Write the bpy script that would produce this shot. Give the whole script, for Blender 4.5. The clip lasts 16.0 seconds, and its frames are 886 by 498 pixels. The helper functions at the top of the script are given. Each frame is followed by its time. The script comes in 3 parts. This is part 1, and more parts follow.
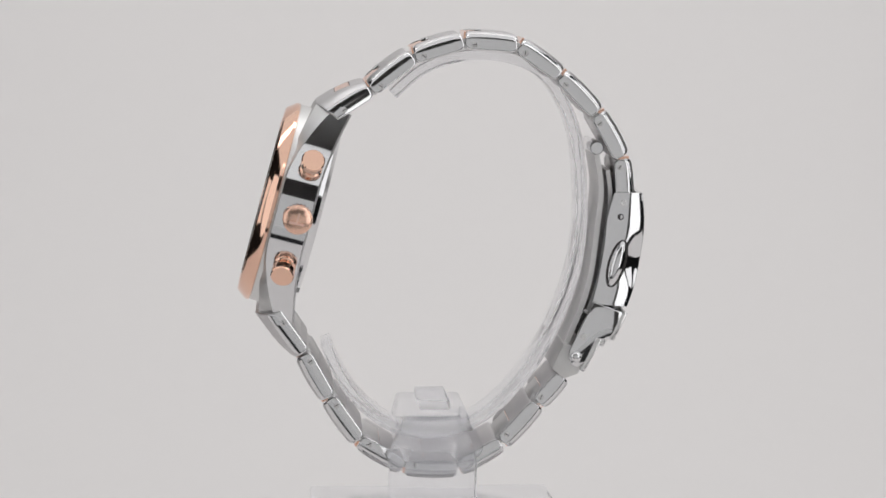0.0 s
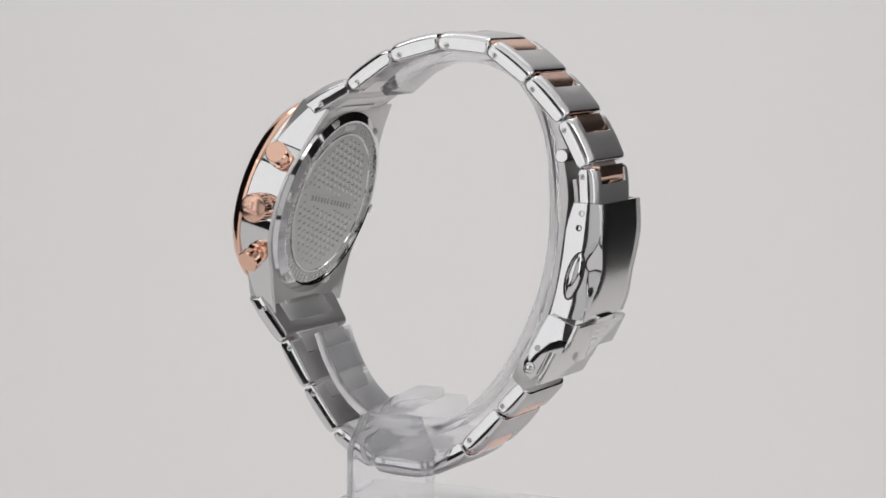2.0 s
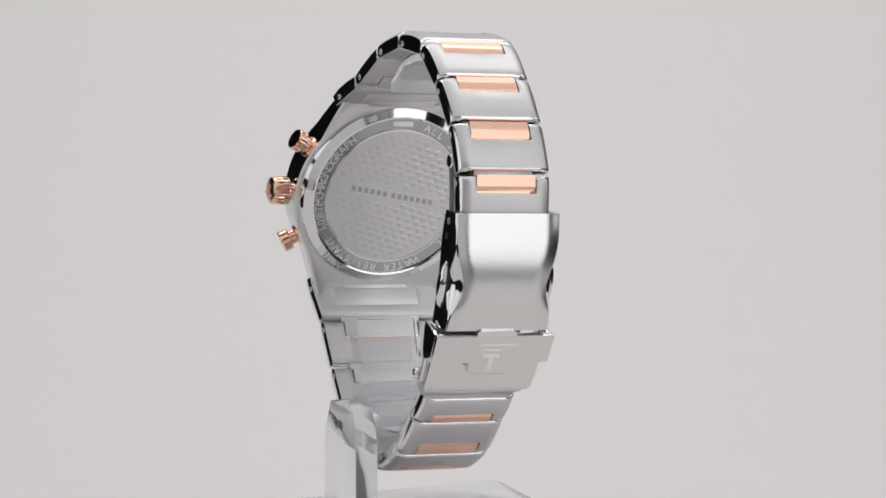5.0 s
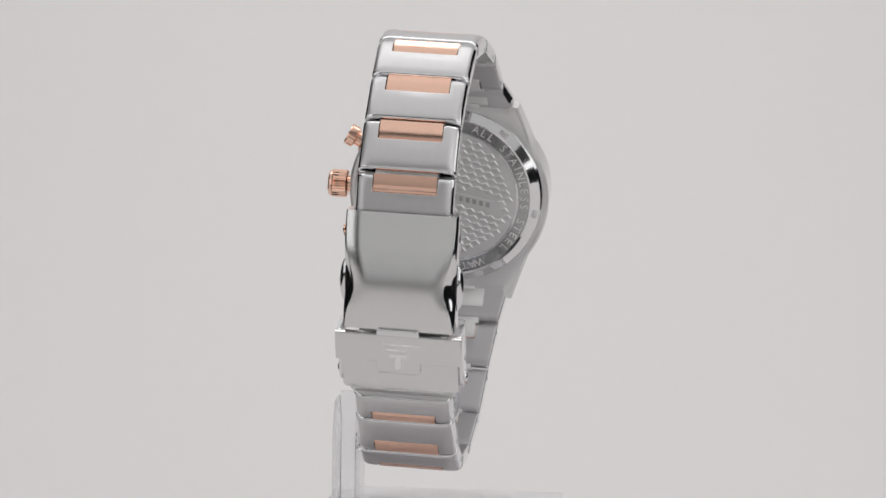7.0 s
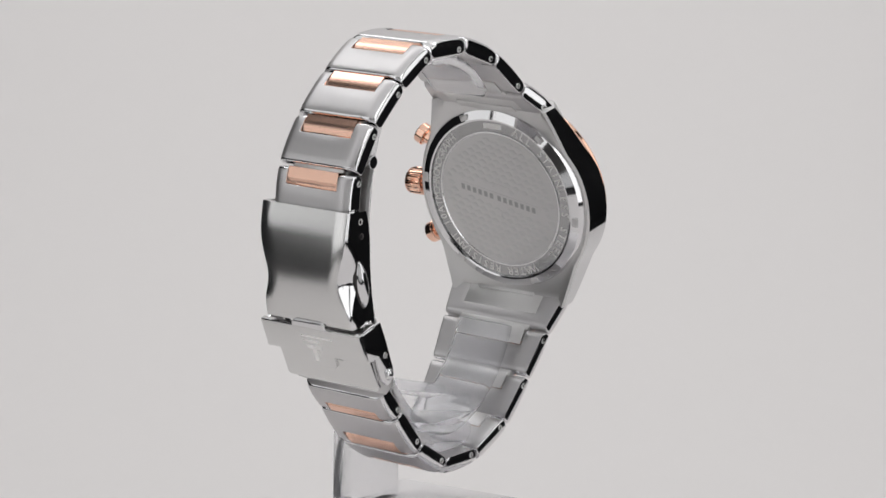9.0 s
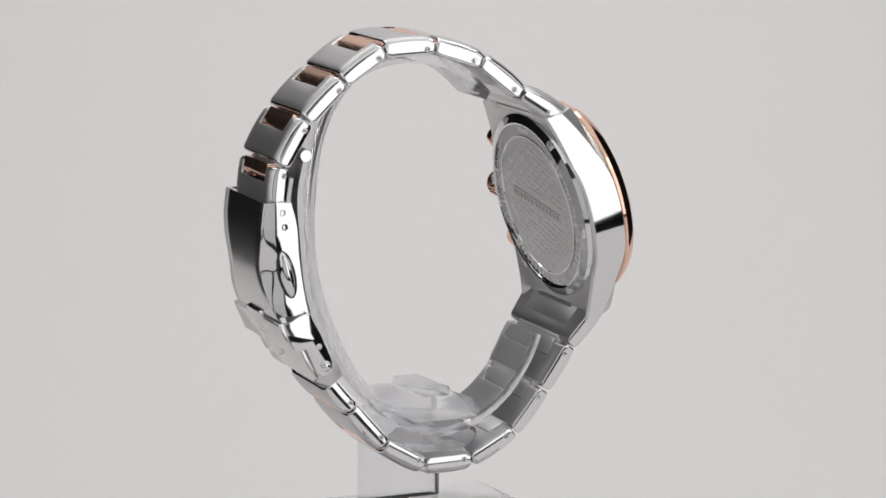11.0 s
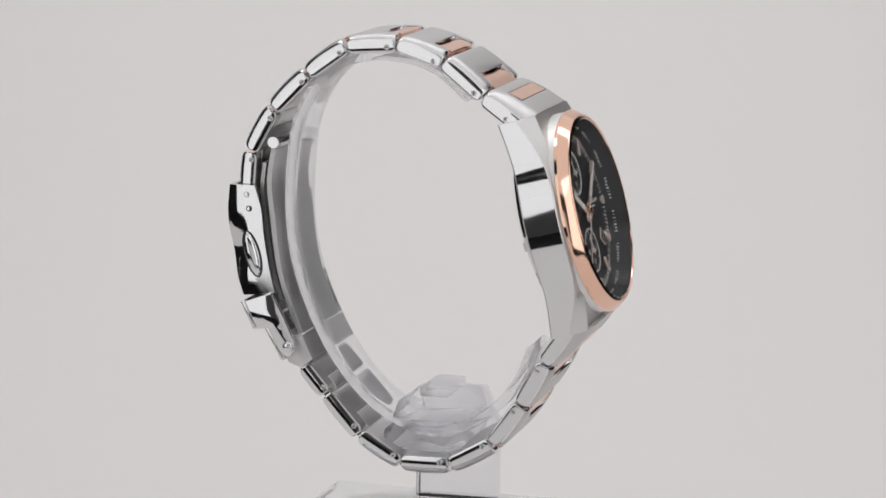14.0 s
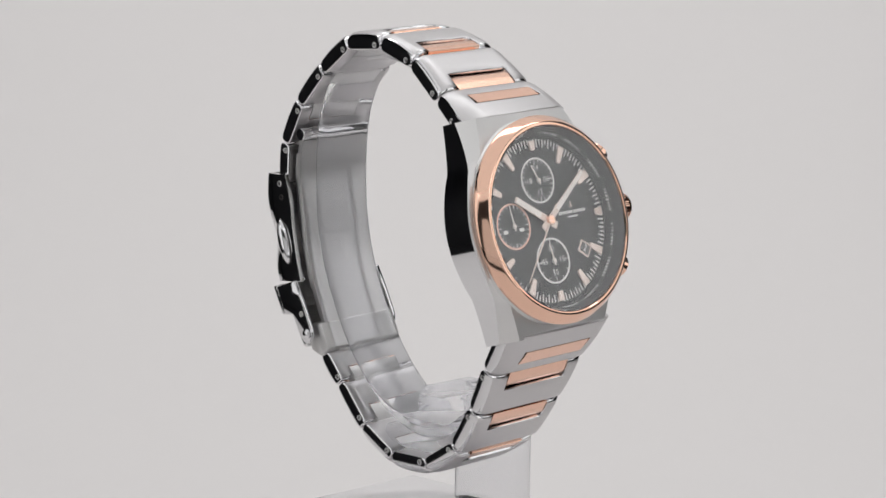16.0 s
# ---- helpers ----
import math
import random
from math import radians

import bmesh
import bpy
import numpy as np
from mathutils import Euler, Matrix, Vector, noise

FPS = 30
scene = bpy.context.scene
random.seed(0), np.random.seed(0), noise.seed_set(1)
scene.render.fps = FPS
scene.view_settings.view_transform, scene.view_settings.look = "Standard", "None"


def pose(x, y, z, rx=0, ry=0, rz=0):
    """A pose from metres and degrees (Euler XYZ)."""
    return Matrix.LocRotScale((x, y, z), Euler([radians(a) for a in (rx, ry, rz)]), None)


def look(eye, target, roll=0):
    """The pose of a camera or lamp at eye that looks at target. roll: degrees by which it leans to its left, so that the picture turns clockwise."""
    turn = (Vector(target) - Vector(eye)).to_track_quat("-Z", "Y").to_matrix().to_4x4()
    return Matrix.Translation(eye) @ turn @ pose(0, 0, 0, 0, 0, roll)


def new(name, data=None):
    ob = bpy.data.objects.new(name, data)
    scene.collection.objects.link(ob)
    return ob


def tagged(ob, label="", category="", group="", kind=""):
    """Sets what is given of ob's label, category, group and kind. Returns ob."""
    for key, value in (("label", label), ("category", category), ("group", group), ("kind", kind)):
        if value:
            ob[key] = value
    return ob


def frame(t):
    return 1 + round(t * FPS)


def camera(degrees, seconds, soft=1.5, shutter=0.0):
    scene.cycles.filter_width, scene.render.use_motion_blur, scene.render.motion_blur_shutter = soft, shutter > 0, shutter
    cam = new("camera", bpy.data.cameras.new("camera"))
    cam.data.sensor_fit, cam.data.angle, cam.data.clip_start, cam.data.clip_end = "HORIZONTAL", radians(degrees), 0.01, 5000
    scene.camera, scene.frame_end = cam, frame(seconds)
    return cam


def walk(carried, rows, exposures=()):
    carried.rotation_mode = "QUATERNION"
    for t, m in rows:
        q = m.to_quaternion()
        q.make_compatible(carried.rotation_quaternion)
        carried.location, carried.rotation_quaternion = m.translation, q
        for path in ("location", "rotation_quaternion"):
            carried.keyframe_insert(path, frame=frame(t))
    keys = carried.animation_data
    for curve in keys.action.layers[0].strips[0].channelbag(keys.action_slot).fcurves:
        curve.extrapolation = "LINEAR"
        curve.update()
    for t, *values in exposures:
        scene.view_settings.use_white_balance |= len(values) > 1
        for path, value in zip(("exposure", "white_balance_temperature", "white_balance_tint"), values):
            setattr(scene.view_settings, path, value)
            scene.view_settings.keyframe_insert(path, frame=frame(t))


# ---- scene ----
# A two-tone steel watch on a clear stand, turning slowly on a table before a pale paper sweep.

# ---- camera ----
cam = camera(19.5, 16.0, soft=1.6)
EYE = Vector((0.0, -0.5083, 0.1323))
YAW, TILT = radians(0.2039), radians(8.685)
AIM = EYE + Vector((math.sin(YAW) * math.cos(TILT), math.cos(YAW) * math.cos(TILT), -math.sin(TILT)))
walk(cam, [(0.0, look(EYE, AIM, 0.75)), (16.0, look(EYE, AIM, 0.75))])

START, SPEED = 5.2, 14.305


def table_turn(t):
    return START - SPEED * t


# ---- light ----
world = bpy.data.worlds.new("studio_air")
scene.world = world
world.use_nodes = True
world.node_tree.nodes["Background"].inputs[0].default_value = (0.9, 0.93, 1.0, 1)
world.node_tree.nodes["Background"].inputs[1].default_value = 0.05


def softbox(name, eye, target, width, height, power, tint=(1, 1, 1)):
    lamp = bpy.data.lights.new(name, "AREA")
    lamp.shape, lamp.size, lamp.size_y = "RECTANGLE", width, height
    lamp.energy, lamp.color = power, tint
    ob = new(name, lamp)
    ob.matrix_world = look(eye, target)
    return ob


softbox("overhead_diffuser", (0.0, -0.05, 1.0), (0, -0.05, 0), 1.7, 2.6, 10.5)
softbox("left_softbox", (-0.70, -0.54, 0.25), (0, 0, 0.10), 0.54, 0.88, 1.4)
softbox("far_left_softbox", (-0.93, -0.165, 0.32), (0, 0, 0.32), 0.29, 0.58, 0.45)
softbox("right_softbox", (0.61, -0.65, 0.33), (0, 0, 0.19), 0.42, 1.14, 2.0)
softbox("front_softbox", (0.0, -0.85, 0.0), (0, 0, 0.04), 0.80, 0.66, 0.75)
softbox("side_softbox", (0.99, -0.13, 0.44), (0, 0, 0.06), 0.60, 0.78, 1.7)
softbox("backdrop_light", (0.0, 0.30, 0.85), (0, 1.05, -0.10), 1.4, 0.3, 3.9)
scene.view_settings.exposure = -0.02


# ---- materials ----
def material(name, colour, metal=0.0, rough=0.5, grain=(40, 40, 40), bump=0.0, rough_spread=0.05, tone=0.04, depth=0.00002, transmission=0.0, ior=1.5, coat=0.0):
    """A principled surface with fine grain and broad, faint wear."""
    m = bpy.data.materials.new(name)
    m.use_nodes = True
    nt = m.node_tree
    b = nt.nodes["Principled BSDF"]
    b.inputs["Metallic"].default_value = metal
    b.inputs["Transmission Weight"].default_value = transmission
    b.inputs["IOR"].default_value = ior
    b.inputs["Coat Weight"].default_value = coat
    co = nt.nodes.new("ShaderNodeTexCoord")
    mp = nt.nodes.new("ShaderNodeMapping")
    mp.inputs["Scale"].default_value = grain
    nt.links.new(co.outputs["Object"], mp.inputs["Vector"])
    fine = nt.nodes.new("ShaderNodeTexNoise")
    fine.inputs["Scale"].default_value = 100.0
    fine.inputs["Detail"].default_value = 3.0
    nt.links.new(mp.outputs["Vector"], fine.inputs["Vector"])
    broad = nt.nodes.new("ShaderNodeTexNoise")
    broad.inputs["Scale"].default_value = 260.0
    broad.inputs["Detail"].default_value = 4.0
    nt.links.new(co.outputs["Object"], broad.inputs["Vector"])
    ramp = nt.nodes.new("ShaderNodeMapRange")
    ramp.inputs["To Min"].default_value = max(rough - rough_spread, 0.0)
    ramp.inputs["To Max"].default_value = rough + rough_spread
    nt.links.new(broad.outputs["Fac"], ramp.inputs["Value"])
    nt.links.new(ramp.outputs["Result"], b.inputs["Roughness"])
    mix = nt.nodes.new("ShaderNodeMix")
    mix.data_type = "RGBA"
    mix.inputs["A"].default_value = (*[c * (1 - tone) for c in colour], 1)
    mix.inputs["B"].default_value = (*[min(c * (1 + tone), 1) for c in colour], 1)
    nt.links.new(fine.outputs["Fac"], mix.inputs["Factor"])
    nt.links.new(mix.outputs["Result"], b.inputs["Base Color"])
    if bump:
        bp = nt.nodes.new("ShaderNodeBump")
        bp.inputs["Strength"].default_value = bump
        bp.inputs["Distance"].default_value = depth
        nt.links.new(fine.outputs["Fac"], bp.inputs["Height"])
        nt.links.new(bp.outputs["Normal"], b.inputs["Normal"])
    return m


BRUSHED = material("brushed_steel", (0.61, 0.595, 0.60), 1.0, 0.42, (2, 90, 2), 0.05, 0.015)
BRUSHED_Z = material("brushed_steel_clasp", (0.74, 0.735, 0.73), 1.0, 0.20, (2, 90, 2), 0.05, 0.015)
SATIN = material("satin_steel", (0.74, 0.73, 0.725), 1.0, 0.43, (60, 60, 3), 0.05, 0.02)
POLISHED = material("polished_steel", (0.78, 0.775, 0.785), 1.0, 0.06, (8, 8, 8), 0.0, 0.02, 0.02)
ROSE_BRUSHED = material("brushed_rose_gold", (0.90, 0.58, 0.45), 1.0, 0.24, (2, 90, 2), 0.04, 0.015)
ROSE = material("polished_rose_gold", (0.92, 0.59, 0.45), 1.0, 0.09, (8, 8, 8), 0.0, 0.02, 0.02)
DARK_SLOT = material("dark_recess", (0.05, 0.045, 0.045), 0.6, 0.45)
DIAL_BLACK = material("charcoal_dial", (0.035, 0.034, 0.036), 0.35, 0.34, (30, 30, 30), 0.0)
REHAUT = material("black_chapter_ring", (0.11, 0.11, 0.115), 0.6, 0.25)
WHITE_PRINT = material("white_print", (0.78, 0.77, 0.75), 0.0, 0.5)
MARKER = material("applied_marker", (0.88, 0.74, 0.67), 0.25, 0.25)
ROSE_PRINT = material("rose_print", (0.86, 0.56, 0.46), 0.3, 0.35)
LUME = material("pale_lume", (0.84, 0.79, 0.75), 0.0, 0.4)
ENGRAVED = material("engraved_steel", (0.90, 0.89, 0.88), 1.0, 0.34, (60, 60, 60), 0.0)
RING_STEEL = material("mirror_turned_steel", (0.42, 0.42, 0.42), 1.0, 0.12, (60, 60, 60), 0.03)
GREY_STEEL = material("etched_steel", (0.45, 0.45, 0.45), 1.0, 0.40)
HATCH_STEEL = material("coined_steel", (0.70, 0.695, 0.69), 1.0, 0.33, (8, 8, 8), 0.0, 0.02, 0.02)
ACRYLIC = material("clear_acrylic", (0.97, 0.97, 0.985), 0.0, 0.04, (10, 10, 10), 0.0, 0.02, 0.0, 0.00002, 0.88, 1.11)
FROSTED = material("frosted_acrylic", (0.97, 0.97, 0.985), 0.0, 0.22, (10, 10, 10), 0.0, 0.05, 0.01, 0.00002, 0.91, 1.035)
CRYSTAL = material("mineral_crystal", (1, 1, 1), 0.0, 0.0, (10, 10, 10), 0.0, 0.0, 0.0, 0.00002, 1.0, 1.5)
PAPER = material("white_paper_sweep", (0.815, 0.79, 0.785), 0.0, 0.9, (1, 1, 1), 0.02, 0.05, 0.006)
WALL_PALE = material("pale_studio_wall", (0.62, 0.61, 0.60), 0.0, 0.9, (1, 1, 1))
WALL_DARK = material("dark_studio_wall", (0.05, 0.05, 0.055), 0.0, 0.9, (1, 1, 1))


# ---- mesh helpers (sizes in millimetres) ----
def mesh_from(name, bm, mats, choose=None, angle=38):
    bmesh.ops.recalc_face_normals(bm, faces=bm.faces)
    for f in bm.faces:
        f.smooth = True
        if choose:
            f.material_index = choose(f)
    bmesh.ops.scale(bm, vec=(0.001, 0.001, 0.001), verts=bm.verts)
    me = bpy.data.meshes.new(name)
    bm.to_mesh(me)
    bm.free()
    for m in mats:
        me.materials.append(m)
    me.set_sharp_from_angle(angle=radians(angle))
    return me


def mm(m):
    """The same pose with its millimetres turned into metres."""
    out = m.copy()
    out.translation = m.translation * 0.001
    return out


def part(name, bm, mats, parent, label="", at=None, choose=None, angle=38):
    mats = mats if isinstance(mats, (list, tuple)) else [mats]
    data = bm if isinstance(bm, bpy.types.Mesh) else mesh_from(name, bm, mats, choose, angle)
    ob = new(name, data)
    ob.parent = parent
    if at is not None:
        ob.matrix_basis = mm(at)
    return tagged(ob, label)


def soften(bm, width, segments=2, sharp=30):
    edges = [e for e in bm.edges if len(e.link_faces) == 2 and e.calc_face_angle(0) > radians(sharp)]
    bmesh.ops.recalc_face_normals(bm, faces=bm.faces)
    bmesh.ops.bevel(bm, geom=edges, offset=width, offset_type="OFFSET", segments=segments, profile=0.5, affect="EDGES", clamp_overlap=True)


def slab(us, vs, keep, top, bot, side=lambda u: 1.0):
    """A solid over a grid of u and v; keep(i, j) tells which cells are filled."""
    bm = bmesh.new()
    pts = {}

    def vert(i, j, up):
        if (i, j, up) not in pts:
            u, v = us[i], vs[j] * side(us[i])
            pts[i, j, up] = bm.verts.new((u, v, top(u, v) if up else bot(u, v)))
        return pts[i, j, up]

    n, m = len(us) - 1, len(vs) - 1
    full = lambda i, j: 0 <= i < n and 0 <= j < m and keep(i, j)
    for i in range(n):
        for j in range(m):
            if not full(i, j):
                continue
            c = [(i, j), (i + 1, j), (i + 1, j + 1), (i, j + 1)]
            bm.faces.new([vert(*p, True) for p in c])
            bm.faces.new([vert(*p, False) for p in reversed(c)])
            for k, (a, b) in enumerate(((i, j - 1), (i + 1, j), (i, j + 1), (i - 1, j))):
                if not full(a, b):
                    p, q = c[k], c[(k + 1) % 4]
                    bm.faces.new([vert(*q, True), vert(*p, True), vert(*p, False), vert(*q, False)])
    return bm


def block(x0, x1, y0, y1, z0, z1, bevel=0.3, segments=2):
    bm = bmesh.new()
    bmesh.ops.create_cube(bm, size=1)
    bmesh.ops.scale(bm, vec=(x1 - x0, y1 - y0, z1 - z0), verts=bm.verts)
    bmesh.ops.translate(bm, vec=((x0 + x1) / 2, (y0 + y1) / 2, (z0 + z1) / 2), verts=bm.verts)
    if bevel:
        soften(bm, bevel, segments)
    return bm


def prism(poly, a, b, axis=1, bevel=0.2, segments=2):
    """A polygon pushed out along an axis from a to b. axis 1: the polygon lies in x and z; axis 2: in x and y."""
    bm = bmesh.new()
    put = (lambda p, d: (p[0], d, p[1])) if axis == 1 else (lambda p, d: (p[0], p[1], d))
    lo = [bm.verts.new(put(p, a)) for p in poly]
    hi = [bm.verts.new(put(p, b)) for p in poly]
    bm.faces.new(lo)
    bm.faces.new(list(reversed(hi)))
    for i in range(len(poly)):
        k = (i + 1) % len(poly)
        bm.faces.new([lo[k], lo[i], hi[i], hi[k]])
    bmesh.ops.recalc_face_normals(bm, faces=bm.faces)
    if bevel:
        soften(bm, bevel, segments)
    return bm


def lathe(profile, segments=96, bm=None, shift=(0, 0, 0), wave=None):
    """A profile of (radius, height) turned about z. wave(k) scales the radius of column k."""
    bm = bm or bmesh.new()
    rings = []
    for r, z in profile:
        if r < 1e-6:
            rings.append([bm.verts.new((shift[0], shift[1], z + shift[2]))])
            continue
        rings.append([bm.verts.new((shift[0] + r * (wave(k) if wave else 1) * math.cos(2 * math.pi * k / segments), shift[1] + r * (wave(k) if wave else 1) * math.sin(2 * math.pi * k / segments), z + shift[2])) for k in range(segments)])
    for a, b in zip(rings, rings[1:]):
        for k in range(segments):
            q = (k + 1) % segments
            if len(a) == 1 and len(b) == 1:
                continue
            if len(a) == 1:
                bm.faces.new([a[0], b[k], b[q]])
            elif len(b) == 1:
                bm.faces.new([a[k], a[q], b[0]])
            else:
                bm.faces.new([a[k], a[q], b[q], b[k]])
    return bm


def loft(rings, cap=True):
    bm = bmesh.new()
    made = [[bm.verts.new(p) for p in ring] for ring in rings]
    n = len(rings[0])
    for a, b in zip(made, made[1:]):
        for k in range(n):
            q = (k + 1) % n
            bm.faces.new([a[k], a[q], b[q], b[k]])
    if cap:
        bm.faces.new(list(reversed(made[0])))
        bm.faces.new(made[-1])
    bmesh.ops.recalc_face_normals(bm, faces=bm.faces)
    return bm


def smooth_line(pts, steps):
    """Catmull-Rom through points of the side plan."""
    out = []
    for i in range(len(pts) - 1):
        p0, p1, p2, p3 = pts[max(i - 1, 0)], pts[i], pts[i + 1], pts[min(i + 2, len(pts) - 1)]
        for s in range(steps):
            t = s / steps
            out.append(tuple(0.5 * (2 * b + (c - a) * t + (2 * a - 5 * b + 4 * c - d) * t * t + (3 * b - a - 3 * c + d) * t ** 3) for a, b, c, d in zip(p0, p1, p2, p3)))
    out.append(pts[-1])
    return out


def strip(line, half, thick, inward=1.0):
    """A bent band of a width along a line in x and z; its thickness lies to one side."""
    rings = []
    for i, (x, z) in enumerate(line):
        a, b = line[max(i - 1, 0)], line[min(i + 1, len(line) - 1)]
        d = Vector((b[0] - a[0], b[1] - a[1])).normalized()
        n = Vector((-d.y, d.x)) * inward * thick
        rings.append([(x, -half, z), (x, half, z), (x + n.x, half, z + n.y), (x + n.x, -half, z + n.y)])
    return loft(rings)


def letters(text, size):
    """The built-in font's outlines of a text, centred, as a mesh in millimetres."""
    cu = bpy.data.curves.new("lettering", "FONT")
    cu.body, cu.size, cu.align_x, cu.align_y = text, size, "CENTER", "CENTER"
    cu.resolution_u = 2
    ob = bpy.data.objects.new("lettering", cu)
    me = bpy.data.meshes.new_from_object(ob)
    bpy.data.objects.remove(ob)
    return me


def add_mesh(bm, me, m):
    start = len(bm.verts)
    bm.from_mesh(me)
    bm.verts.ensure_lookup_table()
    bmesh.ops.transform(bm, matrix=m, verts=bm.verts[start:])


def arc_word(word, radius, middle, size, step):
    """Letters along a circle, read clockwise from outside, heads outward."""
    bm = bmesh.new()
    for k, ch in enumerate(word):
        if ch == " ":
            continue
        a = radians(middle - (k - (len(word) - 1) / 2) * step)
        add_mesh(bm, letters(ch, size), Matrix.Translation((radius * math.cos(a), radius * math.sin(a), 0)) @ Matrix.Rotation(a - math.pi / 2, 4, "Z"))
    return bm


# ---- studio ----
def sweep():
    line = [(-0.56, 0.0), (0.45, 0.0)]
    for k in range(1, 15):
        a = radians(90 * k / 14)
        line.append((0.45 + 0.7 * math.sin(a), 0.7 - 0.7 * math.cos(a)))
    line.append((1.15, 1.2))
    rings = []
    for i, (y, z) in enumerate(line):
        p, q = line[max(i - 1, 0)], line[min(i + 1, len(line) - 1)]
        d = Vector((q[0] - p[0], q[1] - p[1])).normalized() * 4
        y, z = y * 1000, z * 1000 - 255
        rings.append([(-700, y, z), (700, y, z), (700, y + d.y, z - d.x), (-700, y + d.y, z - d.x)])
    ob = new("backdrop", mesh_from("backdrop", loft(rings), [PAPER], None, 60))
    tagged(ob, "pale seamless paper sweep behind and below the stand", "backdrop", kind="structure")


def pedestal():
    ob = new("turntable", mesh_from("turntable", lathe([(0, -5.6), (29, -5.6), (30, -6.6), (30, -14), (12, -16), (12, -235), (70, -240), (70, -255), (0, -255)], 64), [PAPER]))
    tagged(ob, "small white motor turntable under the clear stand", "turntable")


def studio_wall(name, box, mat, label):
    ob = new(name, mesh_from(name, block(*box, 0), [mat]))
    tagged(ob, label, "wall", kind="structure")


sweep()
pedestal()
studio_wall("floor", (-2500, 2500, -2600, 2000, -760, -740), WALL_DARK, "dark plain studio floor below the paper")
studio_wall("wall_south", (-2500, 2500, -2620, -2600, -740, 2600), WALL_PALE, "pale plain studio wall behind the camera")
studio_wall("wall_west", (-2520, -2500, -2620, 2020, -740, 2600), WALL_DARK, "dark plain studio side wall")
studio_wall("wall_east", (2500, 2520, -2620, 2020, -740, 2600), WALL_DARK, "dark plain studio side wall")
studio_wall("wall_north", (-2500, 2500, 2000, 2020, -740, 2600), WALL_DARK, "dark plain studio wall behind the sweep")
studio_wall("ceiling", (-2520, 2520, -2620, 2020, 2600, 2620), WALL_DARK, "dark studio ceiling")

# ---- the watch ----
watch = new("wristwatch")
tagged(watch, "two-tone steel and rose gold chronograph wristwatch on a clear stand", "watch")

# side plane of the watch within the turning table: a slight lean and turn
NORMAL = Vector((0.0400, 1.0, -0.0413)).normalized()
AXIS_X = Vector((NORMAL.y, -NORMAL.x, 0)).normalized()
AXIS_Z = AXIS_X.cross(NORMAL)
LEAN = Matrix((AXIS_X, NORMAL, AXIS_Z)).transposed().to_4x4()
LEAN.translation = (0, -1.60, 50.0)

CASE_AT = LEAN @ Matrix(((0, 0.2554, -0.9668, -31.9), (-1, 0, 0, 0.9), (0, 0.9668, 0.2554, 14.1), (0, 0, 0, 1)))


def outline(y):
    """Half the width of the case along the 12 to 6 line."""
    a = abs(y)
    if a < 12:
        return math.sqrt(20.9 ** 2 - a * a)
    return 17.1 - (a - 12) * (17.1 - 14.1) / 9.3


def case_drop(y):
    """How far the lugs bend back."""
    a = max(abs(y) - 6.0, 0) / 15.3
    return 4.2 * a ** 1.7


def build_case():
    rings = []
    n = 36
    for k in range(n + 1):
        y = -21.3 + 42.6 * k / n
        w, d = outline(y), case_drop(y)
        top = -0.2 - d * 0.62
        wall_top = -0.75 - d * 1.3
        wall_bot = -7.2 - d * 0.55
        inner = min(w - 2.4, 15.4)
        back = -7.6 - d * 0.2
        hole = math.sqrt(max(17.65 ** 2 - y * y, 0.0001))
        pit = -3.0 if abs(y) < 17.6 else top
        inner = max(inner, hole + 0.2)
        half = [(0.0, pit), (hole, pit), (hole, top), (inner, top), (w - 0.3, wall_top + 0.25), (w, wall_top), (w, wall_bot), (w - 0.5, wall_bot - 0.4), (inner, back), (0, back)]
        ring = [(x, y, z) for x, z in half] + [(-x, y, z) for x, z in reversed(half[1:-1])]
        rings.append(ring)
    bm = loft(rings)

    def choose(f):
        n = f.normal
        return 1 if abs(n.x) > 0.8 else 0

    return part("case", bm, [SATIN, POLISHED], watch, "brushed steel case with polished flanks", CASE_AT, choose, 30)


case = build_case()

BEZEL = [(17.6, -0.3), (19.7, -0.3), (20.05, -0.1), (20.1, 0.45), (19.95, 0.8), (18.85, 2.25), (18.65, 2.46), (18.35, 2.6), (18.0, 2.6), (17.85, 2.45), (17.75, 2.0), (17.6, -0.3)]
part("bezel", lathe(BEZEL, 160), ROSE, case, "polished rose gold bezel", angle=28)
part("bezel_seat", lathe([(17.7, -0.25), (19.75, -0.25), (19.9, -0.5), (19.9, -4.2), (17.7, -4.2)], 128), SATIN, case, "brushed steel collar under the bezel")
RING_WALL = [(17.72, 2.0), (17.3, 0.6), (16.25, -1.5), (16.15, -1.9), (17.55, -1.9), (17.75, 1.9)]
part("chapter_ring", lathe(RING_WALL, 128), REHAUT, case, "sloping black chapter ring with fine scale")
crystal = part("crystal", lathe([(0, 2.50), (17.6, 2.50), (17.8, 2.40), (17.8, 2.12), (0, 2.12)], 96), CRYSTAL, case, "flat clear crystal", angle=5)
crystal.visible_shadow = False

# case back
BACK = [(0, -8.35), (13.6, -8.35), (13.7, -8.55), (13.95, -8.55), (14.0, -8.3), (16.2, -8.3), (16.25, -8.75), (16.6, -8.85), (18.2, -8.1), (18.7, -7.2), (18.7, -6.5), (0, -6.5)]
BACK = [(r * 1.06, z) for r, z in BACK]
back = part("case_back", lathe(BACK, 128), POLISHED, case, "polished screwed steel case back with engraved ring", at=Matrix.Translation((0, 0.5, -0.35)), angle=25)
part("engraved_ring", lathe([(14.75, -8.36), (17.15, -8.36), (17.15, -8.32), (14.75, -8.32)], 96), RING_STEEL, back)


